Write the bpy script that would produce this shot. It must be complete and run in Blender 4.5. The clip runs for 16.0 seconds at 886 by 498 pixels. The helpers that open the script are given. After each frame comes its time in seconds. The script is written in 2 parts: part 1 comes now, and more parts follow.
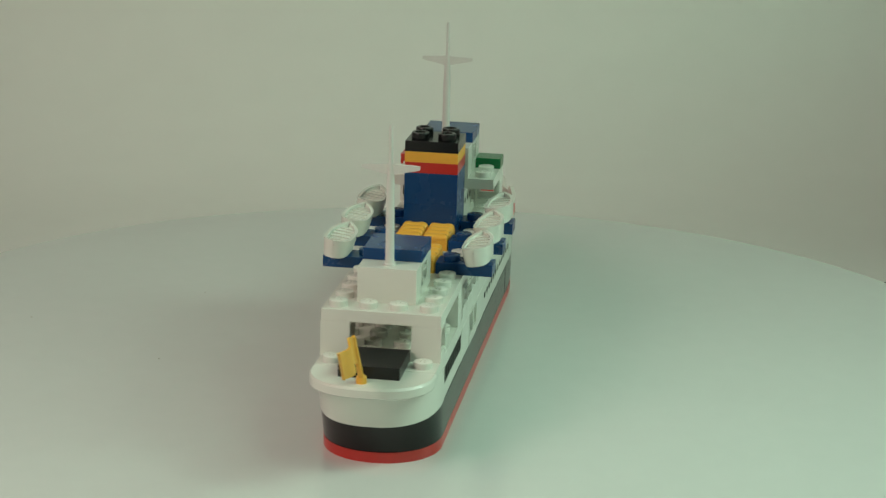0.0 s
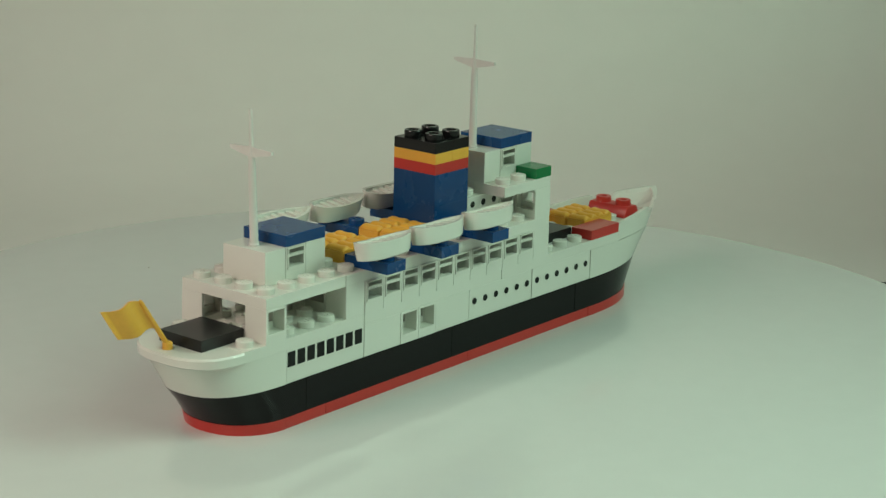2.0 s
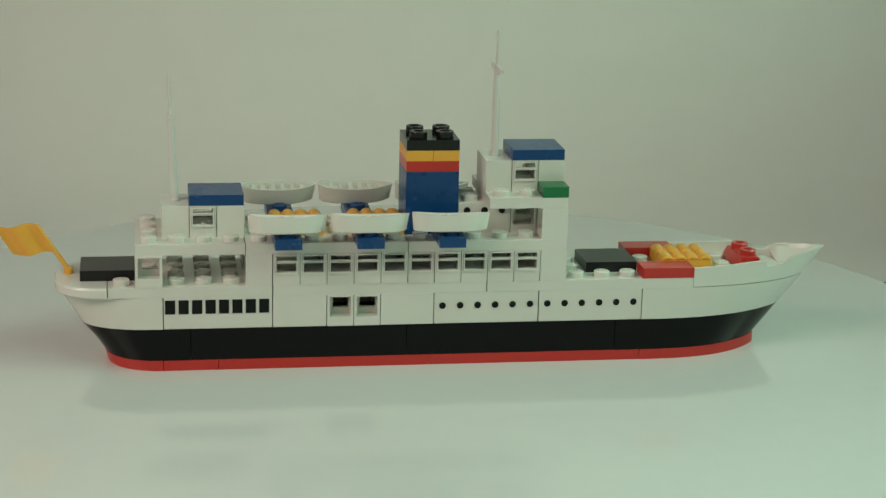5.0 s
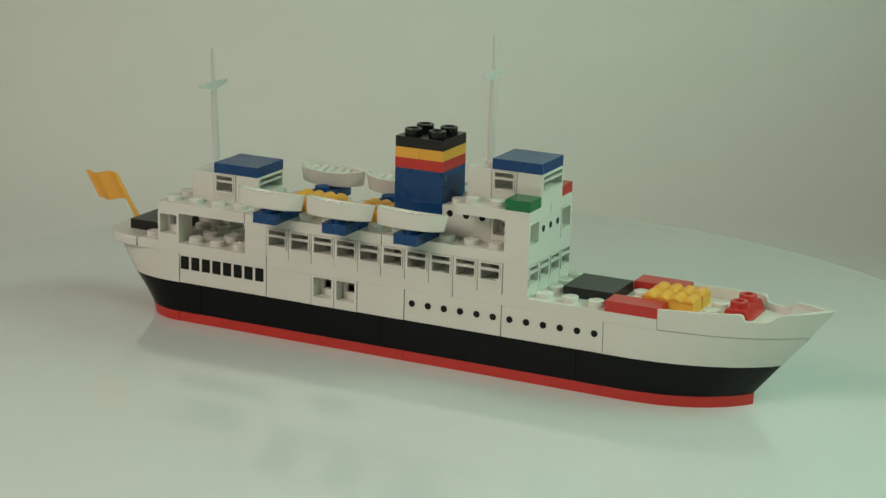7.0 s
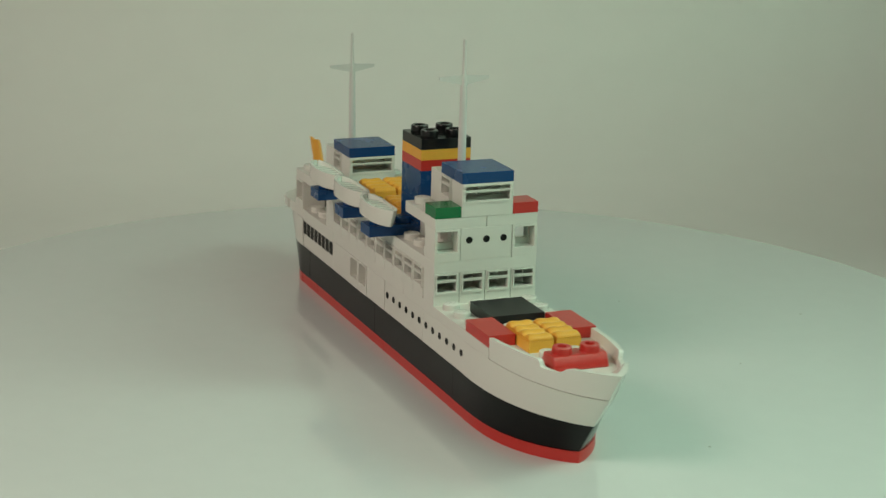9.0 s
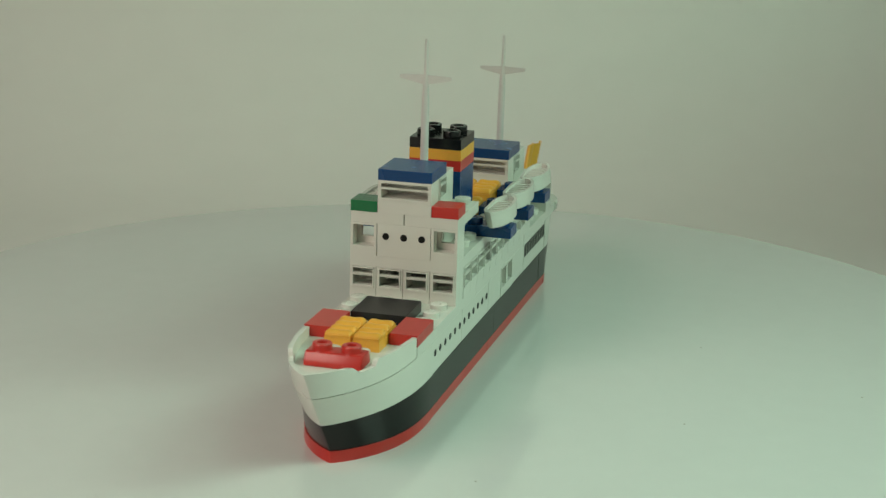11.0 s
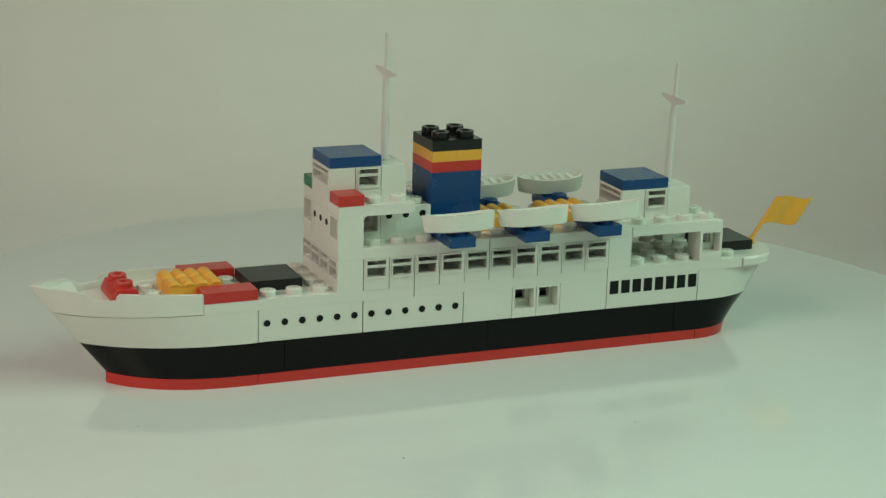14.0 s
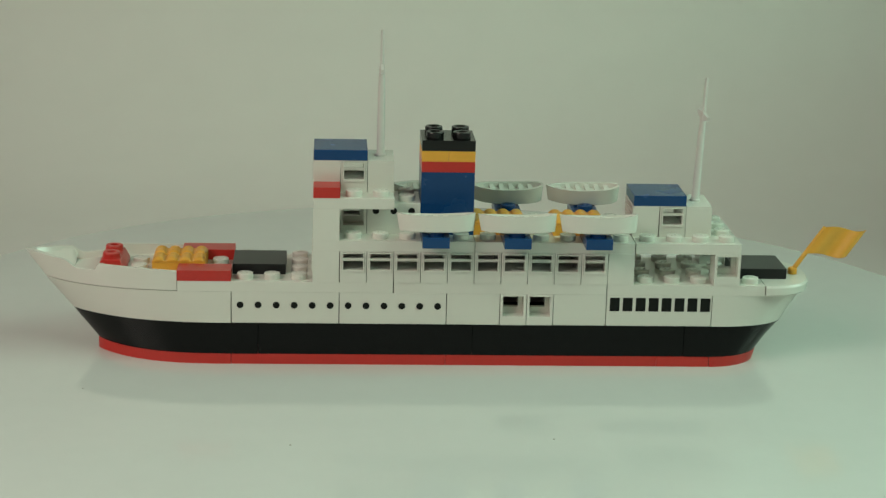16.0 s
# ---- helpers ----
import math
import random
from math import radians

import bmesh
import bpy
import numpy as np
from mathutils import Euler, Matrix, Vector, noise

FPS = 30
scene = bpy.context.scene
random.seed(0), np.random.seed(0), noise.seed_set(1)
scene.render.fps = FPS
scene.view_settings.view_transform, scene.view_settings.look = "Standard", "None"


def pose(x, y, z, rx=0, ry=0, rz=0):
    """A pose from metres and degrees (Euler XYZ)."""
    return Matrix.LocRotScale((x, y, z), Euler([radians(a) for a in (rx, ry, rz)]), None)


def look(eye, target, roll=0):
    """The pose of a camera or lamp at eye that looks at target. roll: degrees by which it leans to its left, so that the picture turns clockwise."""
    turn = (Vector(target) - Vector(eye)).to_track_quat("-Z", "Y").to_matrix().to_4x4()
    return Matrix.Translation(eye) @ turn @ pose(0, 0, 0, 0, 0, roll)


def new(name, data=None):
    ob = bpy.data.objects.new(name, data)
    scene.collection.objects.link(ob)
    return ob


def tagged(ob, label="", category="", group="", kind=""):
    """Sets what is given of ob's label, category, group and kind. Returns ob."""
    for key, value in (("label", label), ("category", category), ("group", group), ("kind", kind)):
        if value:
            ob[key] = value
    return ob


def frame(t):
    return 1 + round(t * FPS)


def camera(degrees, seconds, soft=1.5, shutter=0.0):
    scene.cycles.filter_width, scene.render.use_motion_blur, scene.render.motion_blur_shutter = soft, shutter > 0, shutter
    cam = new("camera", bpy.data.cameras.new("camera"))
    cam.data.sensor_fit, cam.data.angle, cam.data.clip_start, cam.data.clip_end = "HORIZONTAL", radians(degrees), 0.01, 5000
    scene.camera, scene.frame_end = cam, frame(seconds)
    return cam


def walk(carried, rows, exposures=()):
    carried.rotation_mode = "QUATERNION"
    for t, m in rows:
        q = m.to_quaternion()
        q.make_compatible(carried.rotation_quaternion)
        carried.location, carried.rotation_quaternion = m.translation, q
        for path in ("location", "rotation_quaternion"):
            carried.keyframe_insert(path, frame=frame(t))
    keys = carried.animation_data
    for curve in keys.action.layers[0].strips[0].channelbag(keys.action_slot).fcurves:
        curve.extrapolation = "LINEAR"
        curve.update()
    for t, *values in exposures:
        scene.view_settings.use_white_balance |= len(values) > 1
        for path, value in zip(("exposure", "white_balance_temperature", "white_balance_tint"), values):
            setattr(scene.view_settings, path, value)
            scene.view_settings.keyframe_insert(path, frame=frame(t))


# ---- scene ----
MM = 0.001
STUD = 0.008
TH = ((0.0, 81.5), (0.5, 72.99), (1.0, 64.6), (1.5, 58.25), (2.0, 51.41), (2.5, 45.21), (3.0, 37.95), (3.5, 29.84),
      (4.0, 22.83), (4.2, 20.3), (6.3, -12.6), (6.5, -16.22), (7.0, -25.8), (7.5, -34.14), (8.0, -45.51), (8.5, -56.53),
      (9.0, -67.9), (9.5, -77.9), (10.0, -86.45), (10.2, -90.29), (12.3, -129.4), (12.5, -133.52), (13.0, -142.17), (13.5, -150.9),
      (14.0, -157.59), (14.5, -163.51), (15.0, -168.18), (15.5, -174.52), (16.0, -176.66))
SHIP_X, SHIP_Y = -0.08268, 0.00043

# ---- camera: stands still on a support in front of the turntable ----
cam = camera(25.652, 16.0, soft=1.4, shutter=0.4)
EYE = Matrix.Translation((0, -0.5726, 0.18563)) @ pose(0, 0, 0, 0, 0, -0.2207) @ pose(0, 0, 0, 90 - 15.037) @ pose(0, 0, 0, 0, 0, 1.5151)
walk(cam, [(0, EYE), (16.0, EYE)])

# ---- light: greenish softboxes at one side, a warm one at the other, added fills for backdrop and overhead ----
world = bpy.data.worlds.new("room_light")
scene.world = world
world.use_nodes = True
world.node_tree.nodes["Background"].inputs[0].default_value = (0.92, 1.0, 0.9, 1)
world.node_tree.nodes["Background"].inputs[1].default_value = 0.05


def softbox(name, eye, target, size, power, colour):
    lamp = bpy.data.lights.new(name, "AREA")
    lamp.shape, lamp.size, lamp.size_y = "RECTANGLE", size[0], size[1]
    lamp.energy, lamp.color = power, colour
    ob = new(name, lamp)
    ob.matrix_world = look(eye, target)
    return ob


key = softbox("softbox_key", (0.50, -0.06, 0.37), (-0.06, -0.13, 0.0), (0.26, 0.24), 0.405, (0.66, 1.0, 0.77))
key.data.spread = radians(86)
top = softbox("softbox_top", (0.40, -0.44, 0.57), (0.15, -0.33, 0.0), (0.40, 0.36), 0.615, (0.64, 1.0, 0.77))
top.data.spread = radians(88)
fill = softbox("softbox_fill", (-0.50, -0.47, 0.46), (-0.15, -0.19, 0.0), (0.42, 0.36), 0.72, (1.0, 0.87, 0.76))
fill.data.spread = radians(80)
# two small unseen fills, added to brighten the backdrop's left and upper right
back = softbox("backdrop_fill", (-0.75, 0.10, 0.44), (-0.08, 0.46, 0.17), (0.3, 0.3), 0.285, (1.0, 0.88, 0.74))
back.data.spread = radians(60)
side = softbox("backdrop_side_fill", (0.50, 0.05, 0.64), (0.14, 0.46, 0.30), (0.2, 0.2), 0.28, (0.58, 1.0, 0.72))
side.data.spread = radians(52)
# unseen overhead fill, added for soft ambient light
softbox("overhead_fill", (0.0, -0.1, 1.5), (0, -0.1, 0), (0.8, 0.8), 0.40, (1.0, 1.0, 0.92))
scene.view_settings.exposure = 0.0


# ---- materials ----
def mat(name, colour, rough=0.3, vary=0.06, scale=60.0, bump=0.0, bump_scale=400.0, coat=0.0, spec=0.5, rvary=0.03):
    m = bpy.data.materials.new(name)
    m.use_nodes = True
    nt = m.node_tree
    b = nt.nodes["Principled BSDF"]
    tc = nt.nodes.new("ShaderNodeTexCoord")
    info = nt.nodes.new("ShaderNodeObjectInfo")
    n1 = nt.nodes.new("ShaderNodeTexNoise")
    n1.inputs["Scale"].default_value, n1.inputs["Detail"].default_value = scale, 5
    n2 = nt.nodes.new("ShaderNodeTexNoise")
    n2.inputs["Scale"].default_value, n2.inputs["Detail"].default_value = scale * 9, 3
    for n in (n1, n2):
        nt.links.new(tc.outputs["Object"], n.inputs["Vector"])
    add = nt.nodes.new("ShaderNodeMath")
    add.operation = "ADD"
    nt.links.new(n1.outputs[0], add.inputs[0])
    nt.links.new(n2.outputs[0], add.inputs[1])
    rnd = nt.nodes.new("ShaderNodeMath")
    rnd.operation = "MULTIPLY_ADD"
    nt.links.new(info.outputs["Random"], rnd.inputs[0])
    rnd.inputs[1].default_value = 0.6
    nt.links.new(add.outputs[0], rnd.inputs[2])
    ramp = nt.nodes.new("ShaderNodeMapRange")
    ramp.inputs["From Min"].default_value, ramp.inputs["From Max"].default_value = 0.6, 2.0
    ramp.inputs["To Min"].default_value, ramp.inputs["To Max"].default_value = 0.0, 1.0
    nt.links.new(rnd.outputs[0], ramp.inputs["Value"])
    mix = nt.nodes.new("ShaderNodeMix")
    mix.data_type = "RGBA"
    mix.inputs["A"].default_value = (*[max(0, c * (1 - vary)) for c in colour], 1)
    mix.inputs["B"].default_value = (*[min(1, c * (1 + vary)) for c in colour], 1)
    nt.links.new(ramp.outputs[0], mix.inputs["Factor"])
    nt.links.new(mix.outputs["Result"], b.inputs["Base Color"])
    rr = nt.nodes.new("ShaderNodeMapRange")
    rr.inputs["To Min"].default_value, rr.inputs["To Max"].default_value = max(0.02, rough - rvary), rough + rvary
    nt.links.new(n1.outputs[0], rr.inputs["Value"])
    nt.links.new(rr.outputs[0], b.inputs["Roughness"])
    b.inputs["Coat Weight"].default_value = coat
    b.inputs["Coat Roughness"].default_value = 0.06
    b.inputs["Specular IOR Level"].default_value = spec
    if bump:
        nb = nt.nodes.new("ShaderNodeTexNoise")
        nb.inputs["Scale"].default_value, nb.inputs["Detail"].default_value = bump_scale, 4
        nt.links.new(tc.outputs["Object"], nb.inputs["Vector"])
        bp = nt.nodes.new("ShaderNodeBump")
        bp.inputs["Strength"].default_value, bp.inputs["Distance"].default_value = bump, 0.0002
        nt.links.new(nb.outputs[0], bp.inputs["Height"])
        nt.links.new(bp.outputs[0], b.inputs["Normal"])
    return m


WHITE = mat("white_plastic", (0.74, 0.73, 0.665), 0.22, 0.012, 60, 0.01)
BLACK = mat("black_plastic", (0.005, 0.005, 0.0055), 0.17, 0.1, 90, 0.02, spec=0.2)
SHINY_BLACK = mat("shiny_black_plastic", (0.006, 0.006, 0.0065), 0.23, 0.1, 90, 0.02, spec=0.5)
DARK = mat("dark_grey_tile", (0.014, 0.014, 0.015), 0.34, 0.25, 90, 0.05, spec=0.4)
RED = mat("red_plastic", (0.55, 0.032, 0.025), 0.30, 0.08, 90, 0.05)
BLUE = mat("blue_plastic", (0.006, 0.056, 0.185), 0.27, 0.10, 90, 0.05, spec=0.4)
YELLOW = mat("yellow_plastic", (0.86, 0.43, 0.055), 0.42, 0.07, 90, 0.05)
GREEN = mat("green_plastic", (0.005, 0.16, 0.05), 0.27, 0.08, 90, 0.05)
PRINT = mat("black_print", (0.006, 0.007, 0.006), 0.5, 0.2, 90, spec=0.25)
CLEAR = mat("ivory_mast_plastic", (0.72, 0.70, 0.66), 0.3, 0.04, 90)
DISC = mat("glossy_white_disc", (0.66, 0.67, 0.65), 0.08, 0.03, 14, 0.015, 60, coat=0.0, spec=0.5, rvary=0.03)
SPECK = mat("grey_dust", (0.38, 0.36, 0.32), 0.9, 0.2)
PAPER = mat("white_backdrop_paper", (0.84, 0.83, 0.79), 0.85, 0.03, 5, 0.15, 220, spec=0.2)
GLASS = mat("clear_pane_plastic", (0.93, 0.94, 0.92), 0.05, 0.01, 40, rvary=0.02)
GLASS.node_tree.nodes["Principled BSDF"].inputs["Transmission Weight"].default_value = 1.0
GLASS.node_tree.nodes["Principled BSDF"].inputs["IOR"].default_value = 1.3
WALL = mat("room_wall_paint", (0.62, 0.60, 0.55), 0.9, 0.05, 3)
WOOD = mat("room_floor_wood", (0.22, 0.14, 0.08), 0.5, 0.2, 6)


# ---- mesh helpers (studs along and across, millimetres up) ----
def part(name, bm, material, parent, label=""):
    me = bpy.data.meshes.new(name)
    bmesh.ops.recalc_face_normals(bm, faces=bm.faces)
    bm.to_mesh(me)
    bm.free()
    me.materials.append(material)
    for p in me.polygons:
        p.use_smooth = True
    me.set_sharp_from_angle(angle=radians(21))
    ob = new(name, me)
    if parent:
        ob.parent = parent
    if label:
        tagged(ob, label)
    return ob


def P(x, y, z):
    return Vector((SHIP_X + x * STUD, SHIP_Y + y * STUD, z * MM))


def box(bm, x0, x1, y0, y1, z0, z1, gap=0.07, bevel=0.08):
    """A bevelled block between studs x, y and millimetres z."""
    a, b = P(x0, y0, z0), P(x1, y1, z1)
    g = gap * MM
    sx, sy, sz = b.x - a.x - 2 * g, b.y - a.y - 2 * g, b.z - a.z
    made = bmesh.ops.create_cube(bm, size=1.0, matrix=Matrix.Translation((a + b) / 2) @ Matrix.Diagonal((sx, sy, sz, 1)))
    if bevel:
        edges = list({e for v in made["verts"] for e in v.link_edges})
        bmesh.ops.bevel(bm, geom=edges, offset=bevel * MM, segments=2, profile=0.5, affect="EDGES")


def lathe(bm, centre, rings, seg=20, turn=None):
    """Rings (radius mm, height mm) about an upright axis at centre."""
    loops = []
    for r, h in rings:
        loop = []
        for i in range(seg):
            a = 2 * math.pi * i / seg
            v = Vector((r * MM * math.cos(a), r * MM * math.sin(a), h * MM))
            loop.append(bm.verts.new(centre + (turn @ v if turn else v)))
        loops.append(loop)
    for lo, hi in zip(loops, loops[1:]):
        for i in range(seg):
            bm.faces.new((lo[i], lo[(i + 1) % seg], hi[(i + 1) % seg], hi[i]))
    bm.faces.new(loops[0])
    bm.faces.new(loops[-1])


def stud(bm, x, y, z):
    """A round knob with a softened rim and a small raised maker's mark, as plain bars."""
    c = P(x, y, z)
    lathe(bm, c, ((2.42, -0.05), (2.42, 1.5), (2.34, 1.68), (2.15, 1.75)), 20)
    for dx, dy in ((-0.11, -0.07), (0.05, -0.07), (-0.05, 0.07), (0.11, 0.07)):
        box(bm, x + dx - 0.05, x + dx + 0.05, y + dy - 0.035, y + dy + 0.035, z + 1.7, z + 1.9, 0, 0)


GAPS = random.Random(3)


def brick(name, x0, x1, y0, y1, z0, z1, material, parent, studs=(), label=""):
    bm = bmesh.new()
    box(bm, x0, x1, y0, y1, z0, z1, GAPS.uniform(0.07, 0.18) if material is WHITE else 0.05)
    for x, y in studs:
        stud(bm, x, y, z1)
    return part(name, bm, material, parent, label)


def bow_line(start, nose, power, n=24, full=18.0, half=2.0):
    """Half outline of the bow from the straight side to the nose, in studs."""
    pts = []
    for i in range(n + 1):
        x = start + (nose - start) * math.sin(0.5 * math.pi * i / n)
        s = max(0.0, (x - full) / (nose - full))
        pts.append((x, half * max(0.0, 1 - s ** (power - 0.25)) ** 0.85))
    return pts


def stern_line(start, end, n=24, e=2.5, half=2.0, full=0.0):
    """Half outline of the stern: straight to full, then a rounded end."""
    full = min(full, start)
    pts = [(start, half)]
    for i in range(n + 1):
        a = 0.5 * math.pi * i / n
        s = math.sin(a) ** (2 / e)
        pts.append((full - 0.001 + (end - full) * s, half * math.cos(a) ** (2 / e)))
    return pts


def closed(line):
    return [(x, y) for x, y in line] + [(x, -y) for x, y in reversed(line[:-1])]


def loft(levels):
    """A solid between outlines of equal count; levels of (z, outline)."""
    bm = bmesh.new()
    loops = [[bm.verts.new(P(x, y, z)) for x, y in line] for z, line in levels]
    n = len(loops[0])
    for lo, hi in zip(loops, loops[1:]):
        for i in range(n):
            bm.faces.new((lo[i], lo[(i + 1) % n], hi[(i + 1) % n], hi[i]))
    bm.faces.new(loops[0])
    bm.faces.new(loops[-1])
    return bm


def mix_line(a, b, f):
    return [(p[0] + (q[0] - p[0]) * f, p[1] + (q[1] - p[1]) * f) for p, q in zip(a, b)]


# ---- the room, table and backdrop ----
def room():
    bm = bmesh.new()
    w, d0, d1, h0, h1 = 2.2, -2.2, 2.4, -0.78, 1.75
    for x0, x1, y0, y1 in ((-w - .1, -w, d0, d1), (w, w + .1, d0, d1), (-w - .1, w + .1, d1, d1 + .1), (-w - .1, w + .1, d0 - .1, d0)):
        bmesh.ops.create_cube(bm, size=1, matrix=Matrix.Translation(((x0 + x1) / 2, (y0 + y1) / 2, (h0 + h1) / 2)) @ Matrix.Diagonal((x1 - x0, y1 - y0, h1 - h0, 1)))
    tagged(part("wall", bm, WALL, None), "plain off-white painted room walls", "wall", kind="structure")
    bm = bmesh.new()
    bmesh.ops.create_cube(bm, size=1, matrix=Matrix.Translation((0, .1, h0 - .05)) @ Matrix.Diagonal((4.6, 4.8, .1, 1)))
    tagged(part("floor", bm, WOOD, None), "plain brown wooden room floor", "floor", kind="structure")
    bm = bmesh.new()
    bmesh.ops.create_cube(bm, size=1, matrix=Matrix.Translation((0, .1, h1 + .05)) @ Matrix.Diagonal((4.6, 4.8, .1, 1)))
    tagged(part("ceiling", bm, WALL, None), "plain off-white room ceiling", "ceiling", kind="structure")


def table():
    top = new("table")
    tagged(top, "plain white table under the turntable and backdrop", "table")
    bm = bmesh.new()
    bmesh.ops.create_cube(bm, size=1, matrix=Matrix.Translation((0, 0.05, -0.049)) @ Matrix.Diagonal((2.0, 1.5, 0.03, 1)))
    part("tabletop", bm, PAPER, top)
    for x in (-0.9, 0.9):
        for y in (-0.6, 0.7):
            bm = bmesh.new()
            bmesh.ops.create_cube(bm, size=1, matrix=Matrix.Translation((x, y, -0.422)) @ Matrix.Diagonal((0.06, 0.06, 0.716, 1)))
            part("leg", bm, PAPER, top)


def backdrop():
    """A sheet of white paper that lies on the table and sweeps up behind."""
    bm = bmesh.new()
    prof = [(-0.65, -0.0338), (0.25, -0.0338)]
    r, cy = 0.16, 0.30
    for i in range(17):
        a = radians(90 * i / 16)
        prof.append((cy + r * math.sin(a), -0.0338 + r * (1 - math.cos(a))))
    prof += [(cy + r, 0.6), (cy + r, 1.0)]
    xs = [-1.0 + 2.0 * i / 24 for i in range(25)]
    grid = [[bm.verts.new((x, y + 0.0015 * math.sin(3 * x + y * 5), z)) for x in xs] for y, z in prof]
    for a, b in zip(grid, grid[1:]):
        for i in range(24):
            bm.faces.new((a[i], a[i + 1], b[i + 1], b[i]))
    ob = part("backdrop", bm, PAPER, None)
    so = ob.modifiers.new("thickness", "SOLIDIFY")
    so.thickness, so.offset = 0.0006, 0
    tagged(ob, "seamless white paper backdrop sweeping up behind the turntable", "backdrop", kind="structure")


def turntable():
    base = new("turntable")
    tagged(base, "round glossy white turntable turning under the model ship", "turntable")
    bm = bmesh.new()
    lathe(bm, Vector((-0.0035, 0.0008, 0)), ((183.2, -9.0), (184.9, -8.0), (185.7, -5.5), (185.7, -2.2), (185.2, -0.7), (184.2, 0.0)), 160)
    part("disc", bm, DISC, base, "glossy white round top with fine dust")
    bm = bmesh.new()
    lathe(bm, Vector((0, 0, 0)), ((90, -33.2), (90, -14), (60, -9.1)), 48)
    part("foot", bm, PAPER, base)
    bm = bmesh.new()
    for x, y, r0 in ((42.3, 84.2, 0.34), (-28.8, 78.9, 0.34), (2.6, 130.4, 0.40), (102.4, 39.6, 0.30)):
        lathe(bm, Vector((x * MM, y * MM, 0)), ((r0, 0.0), (r0 * 0.7, 0.12), (r0 * 0.3, 0.18)), 7)
    tagged(part("dust", bm, SPECK, base, "tiny grey dust specks"), kind="stuff")
    return base


def cable():
    """A thin dark sliver beyond the turntable's rim, modelled as a lead on the paper."""
    bm = bmesh.new()
    way = [Vector((0.176 + 0.035 * i, 0.2033 - 0.0010 * i + 0.003 * math.sin(i * 0.9), -0.0328)) for i in range(12)]
    rings = []
    for i, c in enumerate(way):
        d = (way[min(i + 1, 11)] - way[max(i - 1, 0)]).normalized()
        side, up = d.cross(Vector((0, 0, 1))), Vector((0, 0, 1))
        rings.append([bm.verts.new(c + 0.0005 * (side * math.cos(a) + up * math.sin(a))) for a in [2 * math.pi * k / 10 for k in range(10)]])
    for a, b in zip(rings, rings[1:]):
        for k in range(10):
            bm.faces.new((a[k], a[(k + 1) % 10], b[(k + 1) % 10], b[k]))
    bm.faces.new(rings[0])
    bm.faces.new(rings[-1])
    tagged(part("cable", bm, BLACK, None), "thin dark sliver on the white paper past the turntable", "cable")


# ---- the ship ----
def ring(bm, place, u0, u1, z0, z1, a0, a1, b0, b1, d0, d1, soft=0.05):
    """A frame u0..u1 by z0..z1 with a hole a0..a1 by b0..b1, from depth d0 to d1, in one piece."""
    made = []
    for d in (d0, d1):
        for ua, ub, za, zb in ((u0, u1, z0, z1), (a0, a1, b0, b1)):
            made.append([bm.verts.new(place(u, d, z)) for u, z in ((ua, za), (ub, za), (ub, zb), (ua, zb))])
    of, hf, ob, hb = made
    faces = []
    for i in range(4):
        k = (i + 1) % 4
        for q in ((of[i], of[k], hf[k], hf[i]), (ob[i], ob[k], hb[k], hb[i]), (of[i], of[k], ob[k], ob[i]), (hf[i], hf[k], hb[k], hb[i])):
            faces.append(bm.faces.new(q))
    if soft:
        edges = list({e for f in faces for e in f.edges if e.calc_face_angle(0) > 0.5})
        bmesh.ops.bevel(bm, geom=edges, offset=soft * MM, segments=1, affect="EDGES")


def pane(place, u0, u1, z0, z1, owner):
    """A clear pane set behind the glazing bar."""
    bm = bmesh.new()
    loops = [[bm.verts.new(place(u, d, z)) for u, z in ((u0, z0), (u1, z0), (u1, z1), (u0, z1))] for d in (0.12, 0.16)]
    for i in range(4):
        k = (i + 1) % 4
        bm.faces.new((loops[0][i], loops[0][k], loops[1][k], loops[1][i]))
    bm.faces.new(loops[0])
    bm.faces.new(loops[1])
    part("pane", bm, GLASS, owner).visible_shadow = False


def side_window(x0, y0, face, z0, parent, barred=True, label=""):
    """A one-stud window brick whose opening looks along face: 'y+', 'y-', 'x+'."""
    def place(u, d, z):
        if face == "y+":
            return P(x0 + u, y0 + 1 - d, z0 + z)
        if face == "y-":
            return P(x0 + u, y0 + d, z0 + z)
        return P(x0 + 1 - d, y0 + u, z0 + z)
    e = 0.013
    bm = bmesh.new()
    if barred:
        ring(bm, place, e, 1 - e, 0, 9.6, 0.075, 0.925, 3.1, 9.35, 0.0, 0.98)
    else:
        ring(bm, place, e, 1 - e, 0, 9.6, 0.11, 0.89, 2.7, 8.9, 0.0, 0.98)
    ob = part("window_brick", bm, WHITE, parent, label)
    bm = bmesh.new()
    if barred:
        ring(bm, place, 0.086, 0.914, 3.2, 9.25, 0.13, 0.87, 3.9, 8.9, -0.035, 0.2)
        part("sash", bm, WHITE, ob)
        bm = bmesh.new()
        ring(bm, place, 0.12, 0.88, 6.75, 7.45, 0.13, 0.87, 7.0, 7.1, -0.018, 0.10, 0)
        part("glazing_bar", bm, WHITE, ob)
        pane(place, 0.10, 0.90, 3.4, 9.1, ob)
    else:
        ring(bm, place, 0.09, 0.91, 2.6, 9.0, 0.27, 0.85, 4.6, 8.7, 0.50, 0.70)
        part("inner_frame", bm, WHITE, ob)
    return ob


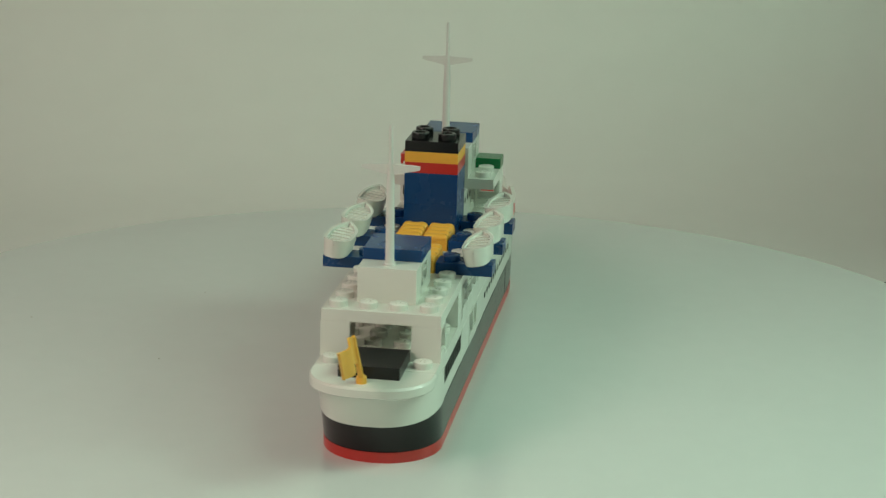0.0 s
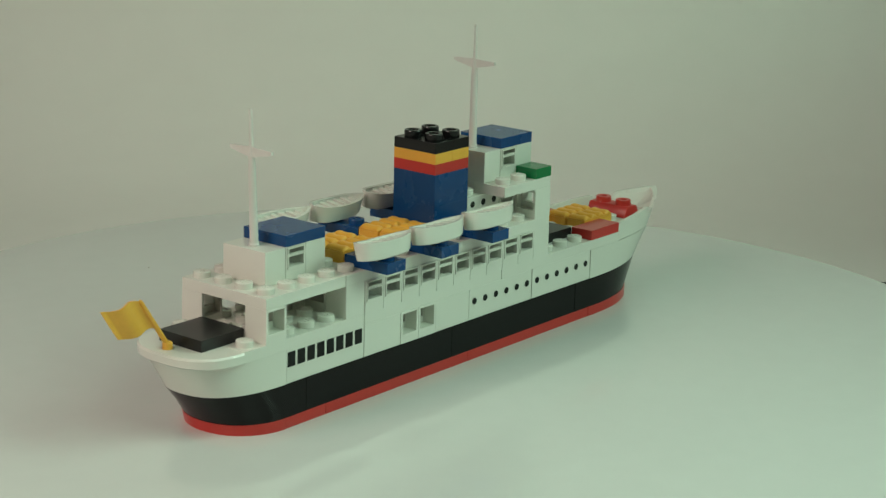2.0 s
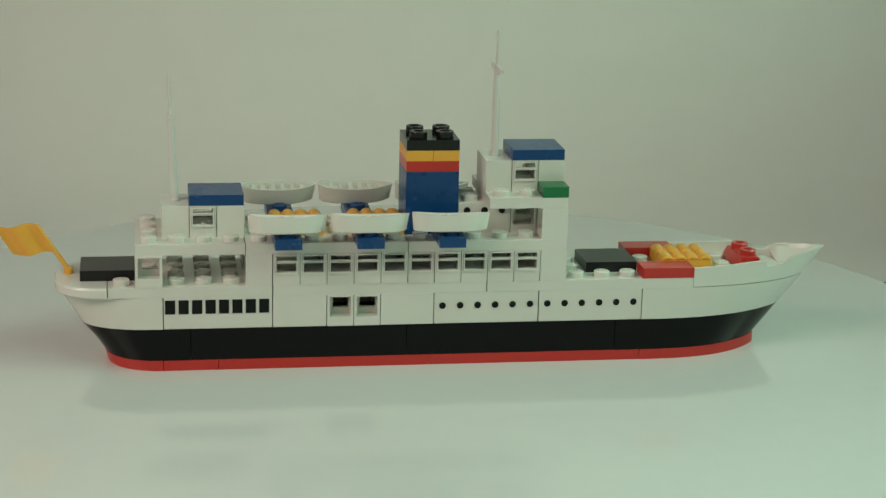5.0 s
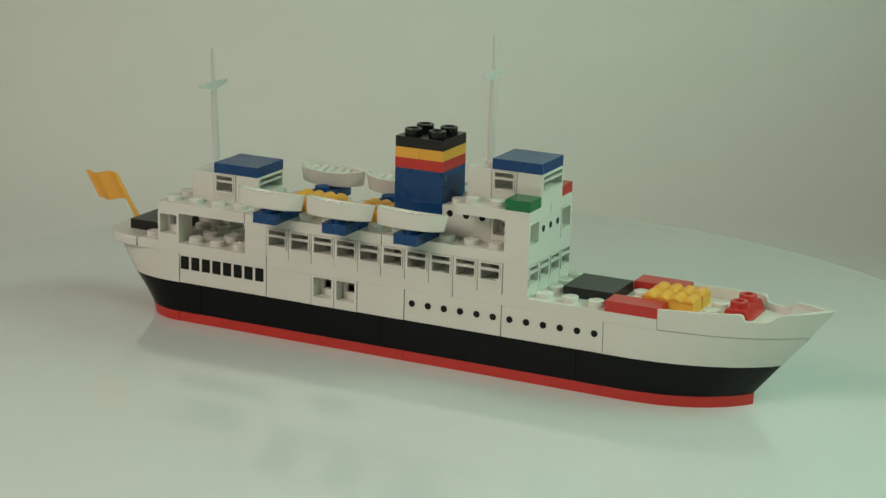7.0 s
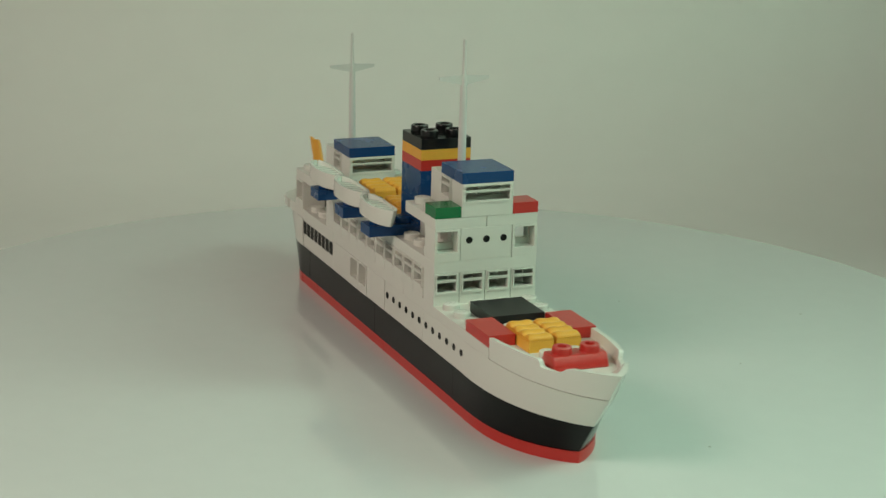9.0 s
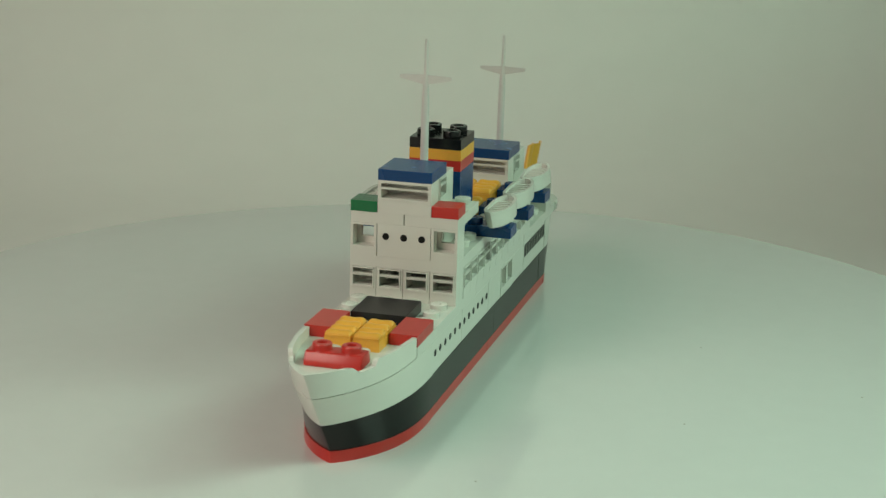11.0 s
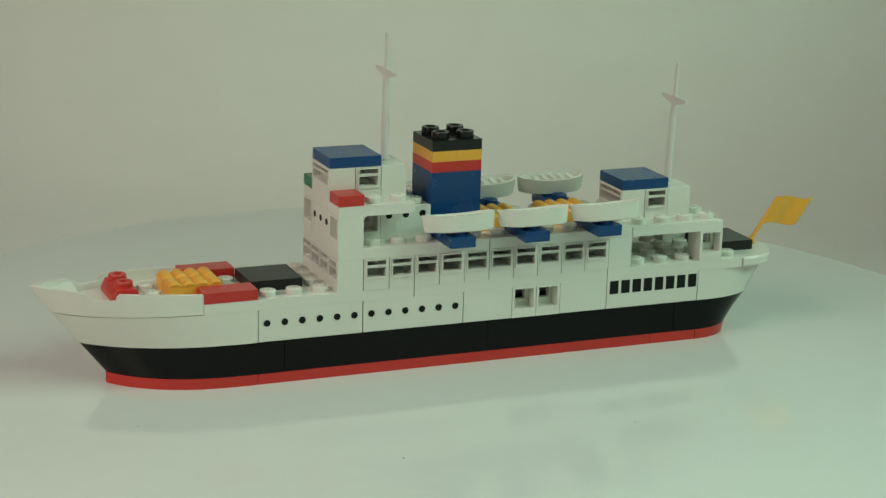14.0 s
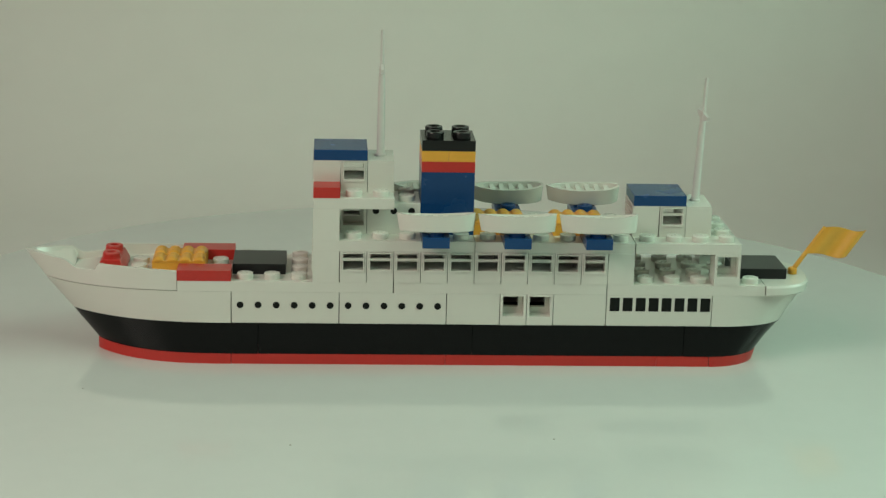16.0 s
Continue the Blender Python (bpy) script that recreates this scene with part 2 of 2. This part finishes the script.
def front_window(x0, z0, parent):
    """The two-stud wheelhouse window that looks ahead."""
    def place(u, d, z):
        return P(x0 + 1 - d, u, z0 + z)
    bm = bmesh.new()
    ring(bm, place, -0.987, 0.987, 0, 9.6, -0.9, 0.9, 4.2, 9.1, 0.0, 0.98)
    ob = part("wheelhouse_window", bm, WHITE, parent)
    bm = bmesh.new()
    ring(bm, place, -0.94, 0.94, 3.9, 9.3, -0.86, 0.86, 4.5, 8.85, -0.022, 0.14)
    part("sash", bm, WHITE, ob)
    bm = bmesh.new()
    ring(bm, place, -0.87, 0.87, 7.05, 7.6, -0.85, 0.85, 7.3, 7.35, -0.012, 0.1, 0)
    part("glazing_bar", bm, WHITE, ob)
    pane(place, -0.9, 0.9, 4.3, 9.0, ob)


def dot_mesh():
    bm = bmesh.new()
    lathe(bm, Vector((0, 0, 0)), ((1.02, -0.03), (1.02, 0.05), (0.97, 0.07), (0.66, 0.07), (0.5, 0.015)), 20)
    ob = part("porthole", bm, PRINT, None)
    me = ob.data
    bpy.data.objects.remove(ob)
    return me


DOT = dot_mesh()


def portholes(owner, spots, turn):
    for c in spots:
        ob = new("porthole", DOT)
        ob.parent = owner
        ob.matrix_local = Matrix.Translation(c) @ turn


OUT = {1: pose(0, 0, 0, -90), -1: pose(0, 0, 0, 90), 0: pose(0, 0, 0, 0, 90, 0)}


def ridged(x0, y0, z0, parent):
    """A yellow two-by-one cargo brick with four rounded ridges across."""
    bm = bmesh.new()
    box(bm, x0, x0 + 2, y0 + 0.03, y0 + 0.97, z0, z0 + 3.15, 0.1)
    box(bm, x0, x0 + 2, y0 + 0.05, y0 + 0.95, z0 + 3.2, z0 + 3.7, 0.1)
    for i in range(4):
        cx, r, seg = x0 + 0.25 + 0.5 * i, 1.82, 10
        rows = []
        for yy, k in ((y0 + 0.05, 0.42), (y0 + 0.10, 0.78), (y0 + 0.17, 0.95), (y0 + 0.27, 1.0), (y0 + 0.42, 0.86), (y0 + 0.58, 0.86), (y0 + 0.73, 1.0), (y0 + 0.83, 0.95), (y0 + 0.90, 0.78), (y0 + 0.95, 0.42)):
            c = P(cx, yy, z0 + 3.6)
            rows.append([bm.verts.new(c + Vector((r * (0.6 + 0.4 * k) * 0.95 * MM * math.cos(math.pi * j / seg), 0, 0.68 * r * k * MM * math.sin(math.pi * j / seg)))) for j in range(seg + 1)])
        for a, b in zip(rows, rows[1:]):
            for j in range(seg):
                bm.faces.new((a[j], a[j + 1], b[j + 1], b[j]))
        bm.faces.new(rows[0])
        bm.faces.new(rows[-1])
    return part("ridged_cargo", bm, YELLOW, parent, "yellow ridged cargo brick on deck")


def boat_beam(s, beam):
    if s > 0:
        return max(0.12, beam * max(0, 1 - s ** 2.5) ** 0.9)
    return max(0.2, beam * max(0, 1 - (-s) ** 4.0) ** 0.5)


def lifeboat(cx, cy, z0, parent, lean):
    """An open white boat with raked ends and thwarts."""
    bm = bmesh.new()
    n, half, beam, depth = 30, 11.6, 4.0, 4.9
    rings = []
    for i in range(n + 1):
        s = math.sin(0.5 * math.pi * (-1 + 2 * i / n))
        w = boat_beam(s, beam)
        wi = max(0.1, w - 0.9)
        sheer = 0.55 * max(0, s) ** 2.2 + 0.8 * max(0, -s) ** 2
        kb = 0.92 if s > 0 else 0.965
        keel = 0.5 * abs(s) ** 3
        sec = [(s * half, -w, depth + sheer), (s * half * (0.45 + kb * 0.55), -w * 0.95, depth * 0.5 + sheer * 0.5), (s * half * kb, -w * 0.87, 0.25 + keel), (s * half * kb, -w * 0.8, keel),
               (s * half * kb, w * 0.8, keel), (s * half * kb, w * 0.87, 0.25 + keel), (s * half * (0.45 + kb * 0.55), w * 0.95, depth * 0.5 + sheer * 0.5), (s * half, w, depth + sheer),
               (s * half * 0.965, wi, depth + sheer), (s * half * 0.92, wi * 0.9, 3.5 + keel), (s * half * 0.92, -wi * 0.9, 3.5 + keel), (s * half * 0.965, -wi, depth + sheer)]
        rings.append([bm.verts.new(Vector((x * MM, y * MM, z * MM))) for x, y, z in sec])
    m = len(rings[0])
    for a, b in zip(rings, rings[1:]):
        for j in range(m):
            bm.faces.new((a[j], a[(j + 1) % m], b[(j + 1) % m], b[j]))
    bm.faces.new(rings[0])
    bm.faces.new(rings[-1])
    boat = part("lifeboat", bm, WHITE, parent, "small open white lifeboat on a blue plate")
    boat.matrix_local = Matrix.Translation(P(cx, cy, z0)) @ pose(0, 0, 0, lean, 0, 0)
    for x in (-7.5, -4.5, -1.5, 1.5, 4.5, 7.5):
        w = boat_beam(x / half, beam) - 0.6
        bm = bmesh.new()
        bmesh.ops.create_cube(bm, size=1, matrix=Matrix.Translation((x * MM, 0, 3.95 * MM)) @ Matrix.Diagonal((1.5 * MM, 2 * w * MM, 1.1 * MM, 1)))
        bmesh.ops.bevel(bm, geom=list(bm.edges), offset=0.15 * MM, segments=2, profile=0.5, affect="EDGES")
        part("thwart", bm, WHITE, boat)
    return boat


def mast(x, z0, parent, lean):
    bm = bmesh.new()
    turn = pose(0, 0, 0, 0, lean, 0).to_3x3()
    lathe(bm, P(x, 0, z0), ((1.6, -0.05), (1.6, 0.5), (1.3, 0.75), (1.2, 2.0), (1.1, 20.0), (0.85, 26.6), (0.62, 27.8), (0.5, 37.6), (0.3, 38.0)), 20, turn)
    ob = part("mast", bm, CLEAR, parent, "slim white signal mast with crosstree")
    bm = bmesh.new()
    h = 26.6
    pts = []
    for y, zt, zb in ((-7.7, 0.6, -0.3), (-6.6, 0.7, -0.6), (-1.4, 0.9, -1.7), (0, 1.3, -2.2), (1.4, 0.9, -1.7), (6.6, 0.7, -0.6), (7.7, 0.6, -0.3)):
        pts.append([P(x, 0, z0) + turn @ Vector((dx * MM, y * MM, (h + z) * MM)) for dx, z in ((-0.45, zb), (0.45, zb), (0.45, zt), (-0.45, zt))])
    rings = [[bm.verts.new(v) for v in r] for r in pts]
    for a, b in zip(rings, rings[1:]):
        for j in range(4):
            bm.faces.new((a[j], a[(j + 1) % 4], b[(j + 1) % 4], b[j]))
    bm.faces.new(rings[0])
    bm.faces.new(rings[-1])
    part("crosstree", bm, CLEAR, ob)


def flag(parent):
    base = P(-3.42, 0.15, 25.6)
    yaw = pose(0, 0, 0, 0, 0, -3).to_3x3()
    bm = bmesh.new()
    lathe(bm, base, ((1.4, 0), (1.4, 1.6), (1.0, 2.0)), 20)
    turn = yaw @ pose(0, 0, 0, 0, -33, 0).to_3x3()
    lathe(bm, base + Vector((0, 0, 1.0 * MM)), ((0.75, 0), (0.62, 16.2), (0.4, 16.7)), 20, turn)
    staff = part("flagstaff", bm, YELLOW, parent, "yellow flag with slanted staff at the stern")
    bm = bmesh.new()
    grid = []
    for i in range(15):
        u = i / 14
        row = []
        for k in (0, 1):
            along = 6.4 + 10.1 * k
            v = turn @ Vector((0, 0, along * MM))
            off = yaw @ Vector((-12.6 * u * MM, 0.95 * math.sin(u * 9.0) * u ** 0.3 * MM, (0.5 * math.sin(u * 6.5) - 0.6 * u) * MM))
            row.append(base + Vector((0, 0, 1.0 * MM)) + v + off)
        grid.append(row)
    lo = [[bm.verts.new(p + yaw @ Vector((0, s * MM, 0))) for s in (-0.32, 0.32) for p in row] for row in grid]
    for a, b in zip(lo, lo[1:]):
        for j, k in ((0, 1), (1, 3), (3, 2), (2, 0)):
            bm.faces.new((a[j], a[k], b[k], b[j]))
    bm.faces.new([lo[0][j] for j in (0, 1, 3, 2)])
    bm.faces.new([lo[-1][j] for j in (0, 1, 3, 2)])
    part("banner", bm, YELLOW, staff)


def red_windlass(parent):
    bm = bmesh.new()
    z0 = 25.6
    prof = ((21.97, 0), (23.05, 0), (23.03, 1.2), (22.87, 3.8), (22.16, 3.8), (21.99, 1.2))
    a = [bm.verts.new(P(x, -0.98, z0 + z)) for x, z in prof]
    b = [bm.verts.new(P(x, 0.98, z0 + z)) for x, z in prof]
    for i in range(6):
        bm.faces.new((a[i], a[(i + 1) % 6], b[(i + 1) % 6], b[i]))
    bm.faces.new(a)
    bm.faces.new(b)
    bmesh.ops.bevel(bm, geom=list(bm.edges), offset=0.45 * MM, segments=3, profile=0.5, affect="EDGES")
    for y in (-0.5, 0.5):
        lathe(bm, P(22.52, y, z0), ((3.0, 3.4), (2.75, 3.9), (2.65, 4.3), (2.6, 5.3), (2.4, 5.6), (1.4, 5.65), (1.3, 5.45), (1.25, 4.1)), 28)
    part("bow_winch_brick", bm, RED, parent, "red rounded winch brick with two hollow knobs")


RAIL = ((20.0, 28.4), (22.85, 29.5), (22.95, 29.1), (23.05, 27.8), (23.15, 27.5), (23.8, 27.5), (23.9, 27.75), (24.08, 29.5), (24.2, 29.8), (25.8, 31.1))


def bulwark(parent):
    """The raised bow rail with its deck, lowered on both sides for the anchor gear."""
    bm = bmesh.new()
    lo, hi = bow_line(20.0, 25.05, 3.3, 90), bow_line(20.0, 25.62, 3.2, 90)

    def top(x):
        for (xa, za), (xb, zb) in zip(RAIL, RAIL[1:]):
            if x <= xb:
                return za + (zb - za) * max(0, x - xa) / (xb - xa)
        return RAIL[-1][1]
    rows = []
    n = len(lo)
    for i in range(n):
        z = top(hi[i][0])
        t = 0.16
        f = (z - 22.4) / 6.4
        ox, oy = lo[i][0] + (hi[i][0] - lo[i][0]) * f, hi[i][1]
        ix, iy = ox - t * (1.8 if i > n * 0.6 else 0.2) * (i / n) ** 2, max(0, oy - t)
        rows.append([(lo[i][0], lo[i][1], 22.62), (ox, oy, z), (ix, iy, z), (min(ix, lo[i][0] + (hi[i][0] - lo[i][0]) * 0.5 - t * (1.8 if i > n * 0.6 else 0.2) * (i / n) ** 2), max(0, iy - 0.01), 25.65)])
    for sgn in (1, -1):
        vs = [[bm.verts.new(P(x, y * sgn, z)) for x, y, z in r] for r in rows]
        for a, b in zip(vs, vs[1:]):
            for j in range(3):
                bm.faces.new((a[j], a[j + 1], b[j + 1], b[j]))
        mid_t = [bm.verts.new(P(r[3][0], 0, 25.65)) for r in rows]
        mid_b = [bm.verts.new(P(r[0][0], 0, 22.62)) for r in rows]
        for i in range(n - 1):
            bm.faces.new((vs[i][3], mid_t[i], mid_t[i + 1], vs[i + 1][3]))
            bm.faces.new((vs[i][0], mid_b[i], mid_b[i + 1], vs[i + 1][0]))
        bm.faces.new((vs[0][0], vs[0][1], vs[0][2], vs[0][3], mid_t[0], mid_b[0]))
    bmesh.ops.remove_doubles(bm, verts=bm.verts, dist=0.00001)
    for x, y in ((21.5, 0.5), (21.5, -0.5)):
        stud(bm, x, y, 25.65)
    part("bulwark", bm, WHITE, parent, "white pointed bow rail with deck")


def bow_ramp(parent):
    """The smooth hollow slope that rises from the fore deck to the tip."""
    lo, hi = bow_line(20.0, 25.05, 3.3, 90), bow_line(20.0, 25.62, 3.2, 90)
    bm = bmesh.new()
    rows, n, m = [], 14, 8
    for i in range(n + 1):
        s = i / n
        x, z = 23.95 + 1.45 * s, 25.7 + 4.7 * s ** 1.7
        edge = max(z, min(27.6 + 13 * (x - 23.95), 29.5 + 0.8 * (x - 24.08)) - 0.1)
        f = (edge - 22.4) / 6.4
        half = np.interp(x, [a[0] + (b[0] - a[0]) * f for a, b in zip(lo, hi)], [b[1] for b in hi])
        half = max(0.03, float(half) - 0.10)
        rows.append([P(x, half * (2 * j / m - 1), z + (edge - z) * abs(2 * j / m - 1) ** 1.5) for j in range(m + 1)])
    upper = [[bm.verts.new(p) for p in r] for r in rows]
    under = [[bm.verts.new(p - Vector((0, 0, 0.0006))) for p in r] for r in rows]
    for i in range(n):
        for j in range(m):
            bm.faces.new((upper[i][j], upper[i + 1][j], upper[i + 1][j + 1], upper[i][j + 1]))
            bm.faces.new((under[i][j], under[i + 1][j], under[i + 1][j + 1], under[i][j + 1]))
        for j in (0, m):
            bm.faces.new((upper[i][j], upper[i + 1][j], under[i + 1][j], under[i][j]))
    for i in (0, n):
        for j in range(m):
            bm.faces.new((upper[i][j], upper[i][j + 1], under[i][j + 1], under[i][j]))
    part("bow_ramp", bm, WHITE, parent, "smooth white slope inside the bow tip")


def deckhouse(dx, dz, parent, lean):
    """Wheelhouse of four bricks under a blue tile, with its mast brick behind."""
    front_window(14 + dx, 51.2 + dz, parent)
    side_window(13 + dx, 0, "y+", 51.2 + dz, parent)
    side_window(13 + dx, -1, "y-", 51.2 + dz, parent)
    brick("mast_brick", 12 + dx, 13 + dx, -1, 1, 51.2 + dz, 60.8 + dz, WHITE, parent)
    brick("roof_tile", 13 + dx, 15 + dx, -1, 1, 60.8 + dz, 64.0 + dz, BLUE, parent, label="smooth blue roof tile")
    mast(12.5 + dx, 60.8 + dz, parent, lean)


def ship():
    top = new("model_ship")
    tagged(top, "white toy brick ferry with black and red hull", "model ship")
    ys = (-1.5, -0.5, 0.5, 1.5)

    # red keel plates and black hull bricks
    for z0, z1, m, cuts, nose0, nose1, end0, end1, nm in (
            (0.0, 3.2, RED, (0, 2, 10, 18), (23.12, 3.1), (23.12, 3.1), (-2.05, 2.1), (-2.15, 2.15), "keel_plate"),
            (3.2, 12.8, BLACK, (1, 9, 17), (23.09, 3.0), (24.05, 2.8), (-2.13, 2.15), (-3.05, 2.45), "hull_brick")):
        for a, b in zip(cuts, cuts[1:]):
            brick(nm, a, b, -2, 2, z0, z1, m, top)
        x0 = cuts[-1] + 0.015
        levels = [(z, closed(mix_line(bow_line(x0, *nose0), bow_line(x0, *nose1), f))) for z, f in ((z0, 0), ((z0 + z1) / 2, 0.5), (z1, 1))]
        part(nm.split("_")[0] + "_bow", loft(levels), m, top)
        x1 = cuts[0] - 0.015
        levels = [(z, closed(mix_line(stern_line(x1, end0[0], 24, end0[1]), stern_line(x1, end1[0], 24, end1[1]), f))) for z, f in ((z0, 0), ((z0 + z1) / 2, 0.45), (z1, 1))]
        part(nm.split("_")[0] + "_stern", loft(levels), m, top)

    # white lower hull row
    levels = [(z, closed(mix_line(bow_line(18.015, 24.05, 2.8), bow_line(18.015, 25.05, 3.3), f))) for z, f in ((12.8, 0), (17.6, 0.5), (22.4, 1))]
    part("white_bow", loft(levels), WHITE, top)
    levels = [(z, closed(mix_line(stern_line(-0.015, -3.05, 24, 2.45), stern_line(-0.015, -3.8, 24, 2.6), f))) for z, f in ((12.8, 0), (16.0, 0.3), (19.5, 0.68), (22.4, 1))]
    part("white_stern", loft(levels), WHITE, top)
    for s in (1, -1):
        y0, y1 = (1, 2) if s > 0 else (-2, -1)
        ye = 2 * s
        ob = brick("striped_brick", 0, 4, y0, y1, 12.8, 22.4, WHITE, top, label="white brick printed with eight black windows")
        for i in range(8):
            bm = bmesh.new()
            xa = 0.07 + i * 0.49
            box(bm, xa, xa + 0.37, ye - (0.03 if s > 0 else -0.0) - 0.0, ye + (0.0 if s > 0 else 0.03), 17.4, 21.6, 0, 0.04)
            w = part("printed_window", bm, PRINT, ob)
            w.location.y = -0.00002 * s
        brick("side_brick", 4, 6, y0, y1, 12.8, 22.4, WHITE, top)
        for x in (6, 7):
            side_window(x, y0, "y+" if s > 0 else "y-", 12.8, top, False)
        brick("side_brick", 8, 10, y0, y1, 12.8, 22.4, WHITE, top)
        for x in (10, 14):
            ob = brick("porthole_brick", x, x + 4, y0, y1, 12.8, 22.4, WHITE, top, label="white brick with a row of portholes")
            portholes(ob, [P(x + 0.333 + 0.6667 * i, ye, 18.4) - Vector((0, 0.00007 * s, 0)) for i in range(6)], OUT[s])
        # main deck side row
        for x in range(4, 14):
            side_window(x, y0, "y+" if s > 0 else "y-", 25.6, top)
        side_window(14, y0, "x+", 25.6, top)
        brick("corner_brick", 3, 4, y0, y1, 25.6, 35.2, WHITE, top)
        side_window(-1, y0, "y+" if s > 0 else "y-", 25.6, top, False)
        # bridge wings
        side_window(14, y0, "x+", 38.4, top, False)
        side_window(13, 0 if s > 0 else -1, "y+" if s > 0 else "y-", 38.4, top, False)
        ob = brick("porthole_brick", 11, 13, 0 if s > 0 else -1, 1 if s > 0 else 0, 38.4, 48.0, WHITE, top, [(11.5, 0.5 * s)])
        portholes(ob, [P(11.333 + 0.6667 * i, s, 45.6) - Vector((0, 0.00007 * s, 0)) for i in range(3)], OUT[s])
        bm = bmesh.new()
        prof = [(14.0, 48.0), (13.87, 48.0)] + [(13.87 + 0.125 * math.sin(a), 46.8 + 1.17 * math.cos(a)) for a in [radians(7 + 9.2 * k) for k in range(10)]] + [(14.0, 46.8)]
        ends = [[bm.verts.new(P(x, y, z)) for x, z in prof] for y in (y0 + 0.02, y1 - 0.02)]
        for k in range(len(prof)):
            n = (k + 1) % len(prof)
            bm.faces.new((ends[0][k], ends[0][n], ends[1][n], ends[1][k]))
        bm.faces.new(ends[0])
        bm.faces.new(ends[1])
        part("arch_corner", bm, WHITE, top)
        brick("signal_tile", 14, 15, y0, y1, 51.2, 54.4, RED if s > 0 else GREEN, top, label="red side light tile" if s > 0 else "green side light tile")
        # lifeboats on blue plates
        for x in (4, 7, 10):
            bl = brick("boat_plate", x, x + 1, 1 if s > 0 else -3, 3 if s > 0 else -1, 38.4, 41.6, BLUE, top, [(x + 0.5, 1.5 * s), (x + 0.5, 2.5 * s)], "blue plate that carries a lifeboat")
            lifeboat(x + 0.5, 2.5 * s, 42.55, top, 8 * s)
        # cargo on the fore deck
        brick("deck_tile", 18, 20, y0, y1, 25.6, 28.8, RED, top, label="smooth red deck tile")
    # cross walls
    for y in (-1, 0):
        side_window(14, y, "x+", 25.6, top)
    brick("inner_brick", 4, 5, -1, 1, 25.6, 35.2, WHITE, top)
    for y in (-1, 0):
        side_window(3, y, "x+", 25.6, top)
    ob = brick("porthole_brick", 14, 15, -1, 1, 38.4, 48.0, WHITE, top, label="white brick with three portholes")
    portholes(ob, [P(15, -0.6667 + 0.6667 * i, 44.4) - Vector((0.00007, 0, 0)) for i in range(3)], OUT[0])

    # decks
    brick("deck_plate", -2, 4, -2, 2, 22.4, 25.6, WHITE, top, [(x + 0.5, y) for x in range(0, 3) for y in ys] + [(-0.5, -0.5), (-0.5, 0.5), (-1.5, -1.5), (-1.5, 1.5)])
    brick("deck_plate", 4, 12, -2, 2, 22.4, 25.6, WHITE, top)
    brick("deck_plate", 12, 20, -2, 2, 22.4, 25.6, WHITE, top, [(15.5, y) for y in ys] + [(x, y) for x in (16.5, 17.5) for y in (-1.5, 1.5)] + [(18.5, -0.5), (18.5, 0.5)])
    levels = [(z, closed(stern_line(-2.015, e, 24, 2.5, h, -2.02))) for z, e, h in ((22.4, -3.82, 2.0), (22.9, -3.93, 2.03), (25.0, -3.97, 2.03), (25.6, -3.9, 1.99))]
    part("stern_plate", loft(levels), WHITE, top, "rounded white stern deck")
    brick("deck_plate", -1, 3, -2, 2, 35.2, 38.4, WHITE, top, [(x + 0.5, y) for x in (-1, 0, 1, 2) for y in ys if x == -1 or abs(y) > 1])
    brick("deck_plate", 3, 9, -2, 2, 35.2, 38.4, WHITE, top, [(x + 0.5, y) for x in range(3, 9) for y in ys if (abs(y) > 1 and x not in (4, 7)) or (abs(y) < 1 and x in (3, 6))])
    brick("deck_plate", 9, 15, -2, 2, 35.2, 38.4, WHITE, top, [(x + 0.5, y) for x in (9, 11, 12, 13) for y in (-1.5, 1.5)])
    for y in (-2, 0):
        brick("bridge_plate", 12, 15, y, y + 2, 48.0, 51.2, WHITE, top, [(x + 0.5, y * 0.5 + 0.5 if y else 1.5) for x in (12, 13)] if y == 0 else [(x + 0.5, -1.5) for x in (12, 13)])

    bulwark(top)
    bow_ramp(top)
    deckhouse(0, 0, top, 0)
    deckhouse(-12, -12.8, top, -2.2)

    # funnel
    for z0, z1, m in ((38.4, 48.0, BLUE), (48.0, 57.6, BLUE), (57.6, 60.8, RED)):
        brick("funnel_brick", 9, 11, -1, 1, z0, z1, m, top)
    for x in (9, 10):
        brick("funnel_plate", x, x + 1, -1, 1, 60.8, 64.0, YELLOW, top)
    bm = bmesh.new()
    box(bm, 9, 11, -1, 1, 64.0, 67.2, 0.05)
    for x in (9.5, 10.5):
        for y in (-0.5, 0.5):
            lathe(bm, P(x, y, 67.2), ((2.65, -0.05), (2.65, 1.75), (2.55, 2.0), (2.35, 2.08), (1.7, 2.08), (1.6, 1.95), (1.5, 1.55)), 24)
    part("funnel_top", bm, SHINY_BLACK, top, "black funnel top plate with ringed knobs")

    # cargo
    for y in (-1, 0):
        ridged(19, y, 25.6, top)
        ridged(4, y, 38.4, top)
        ridged(7, y, 38.4, top)
    brick("deck_tile", 16, 18, -1, 1, 25.6, 28.8, DARK, top, label="smooth dark grey deck tile")
    brick("deck_tile", -3, -1, -1, 1, 25.6, 28.8, DARK, top, label="smooth dark grey stern tile")
    red_windlass(top)
    flag(top)
    return top


room()
table()
backdrop()
cable()
TURNTABLE = turntable()
SHIP = ship()


def motions():
    rows = [(t, pose(0, 0, 0, 0, 0, a)) for t, a in TH]
    walk(TURNTABLE, rows)
    walk(SHIP, rows)


motions()
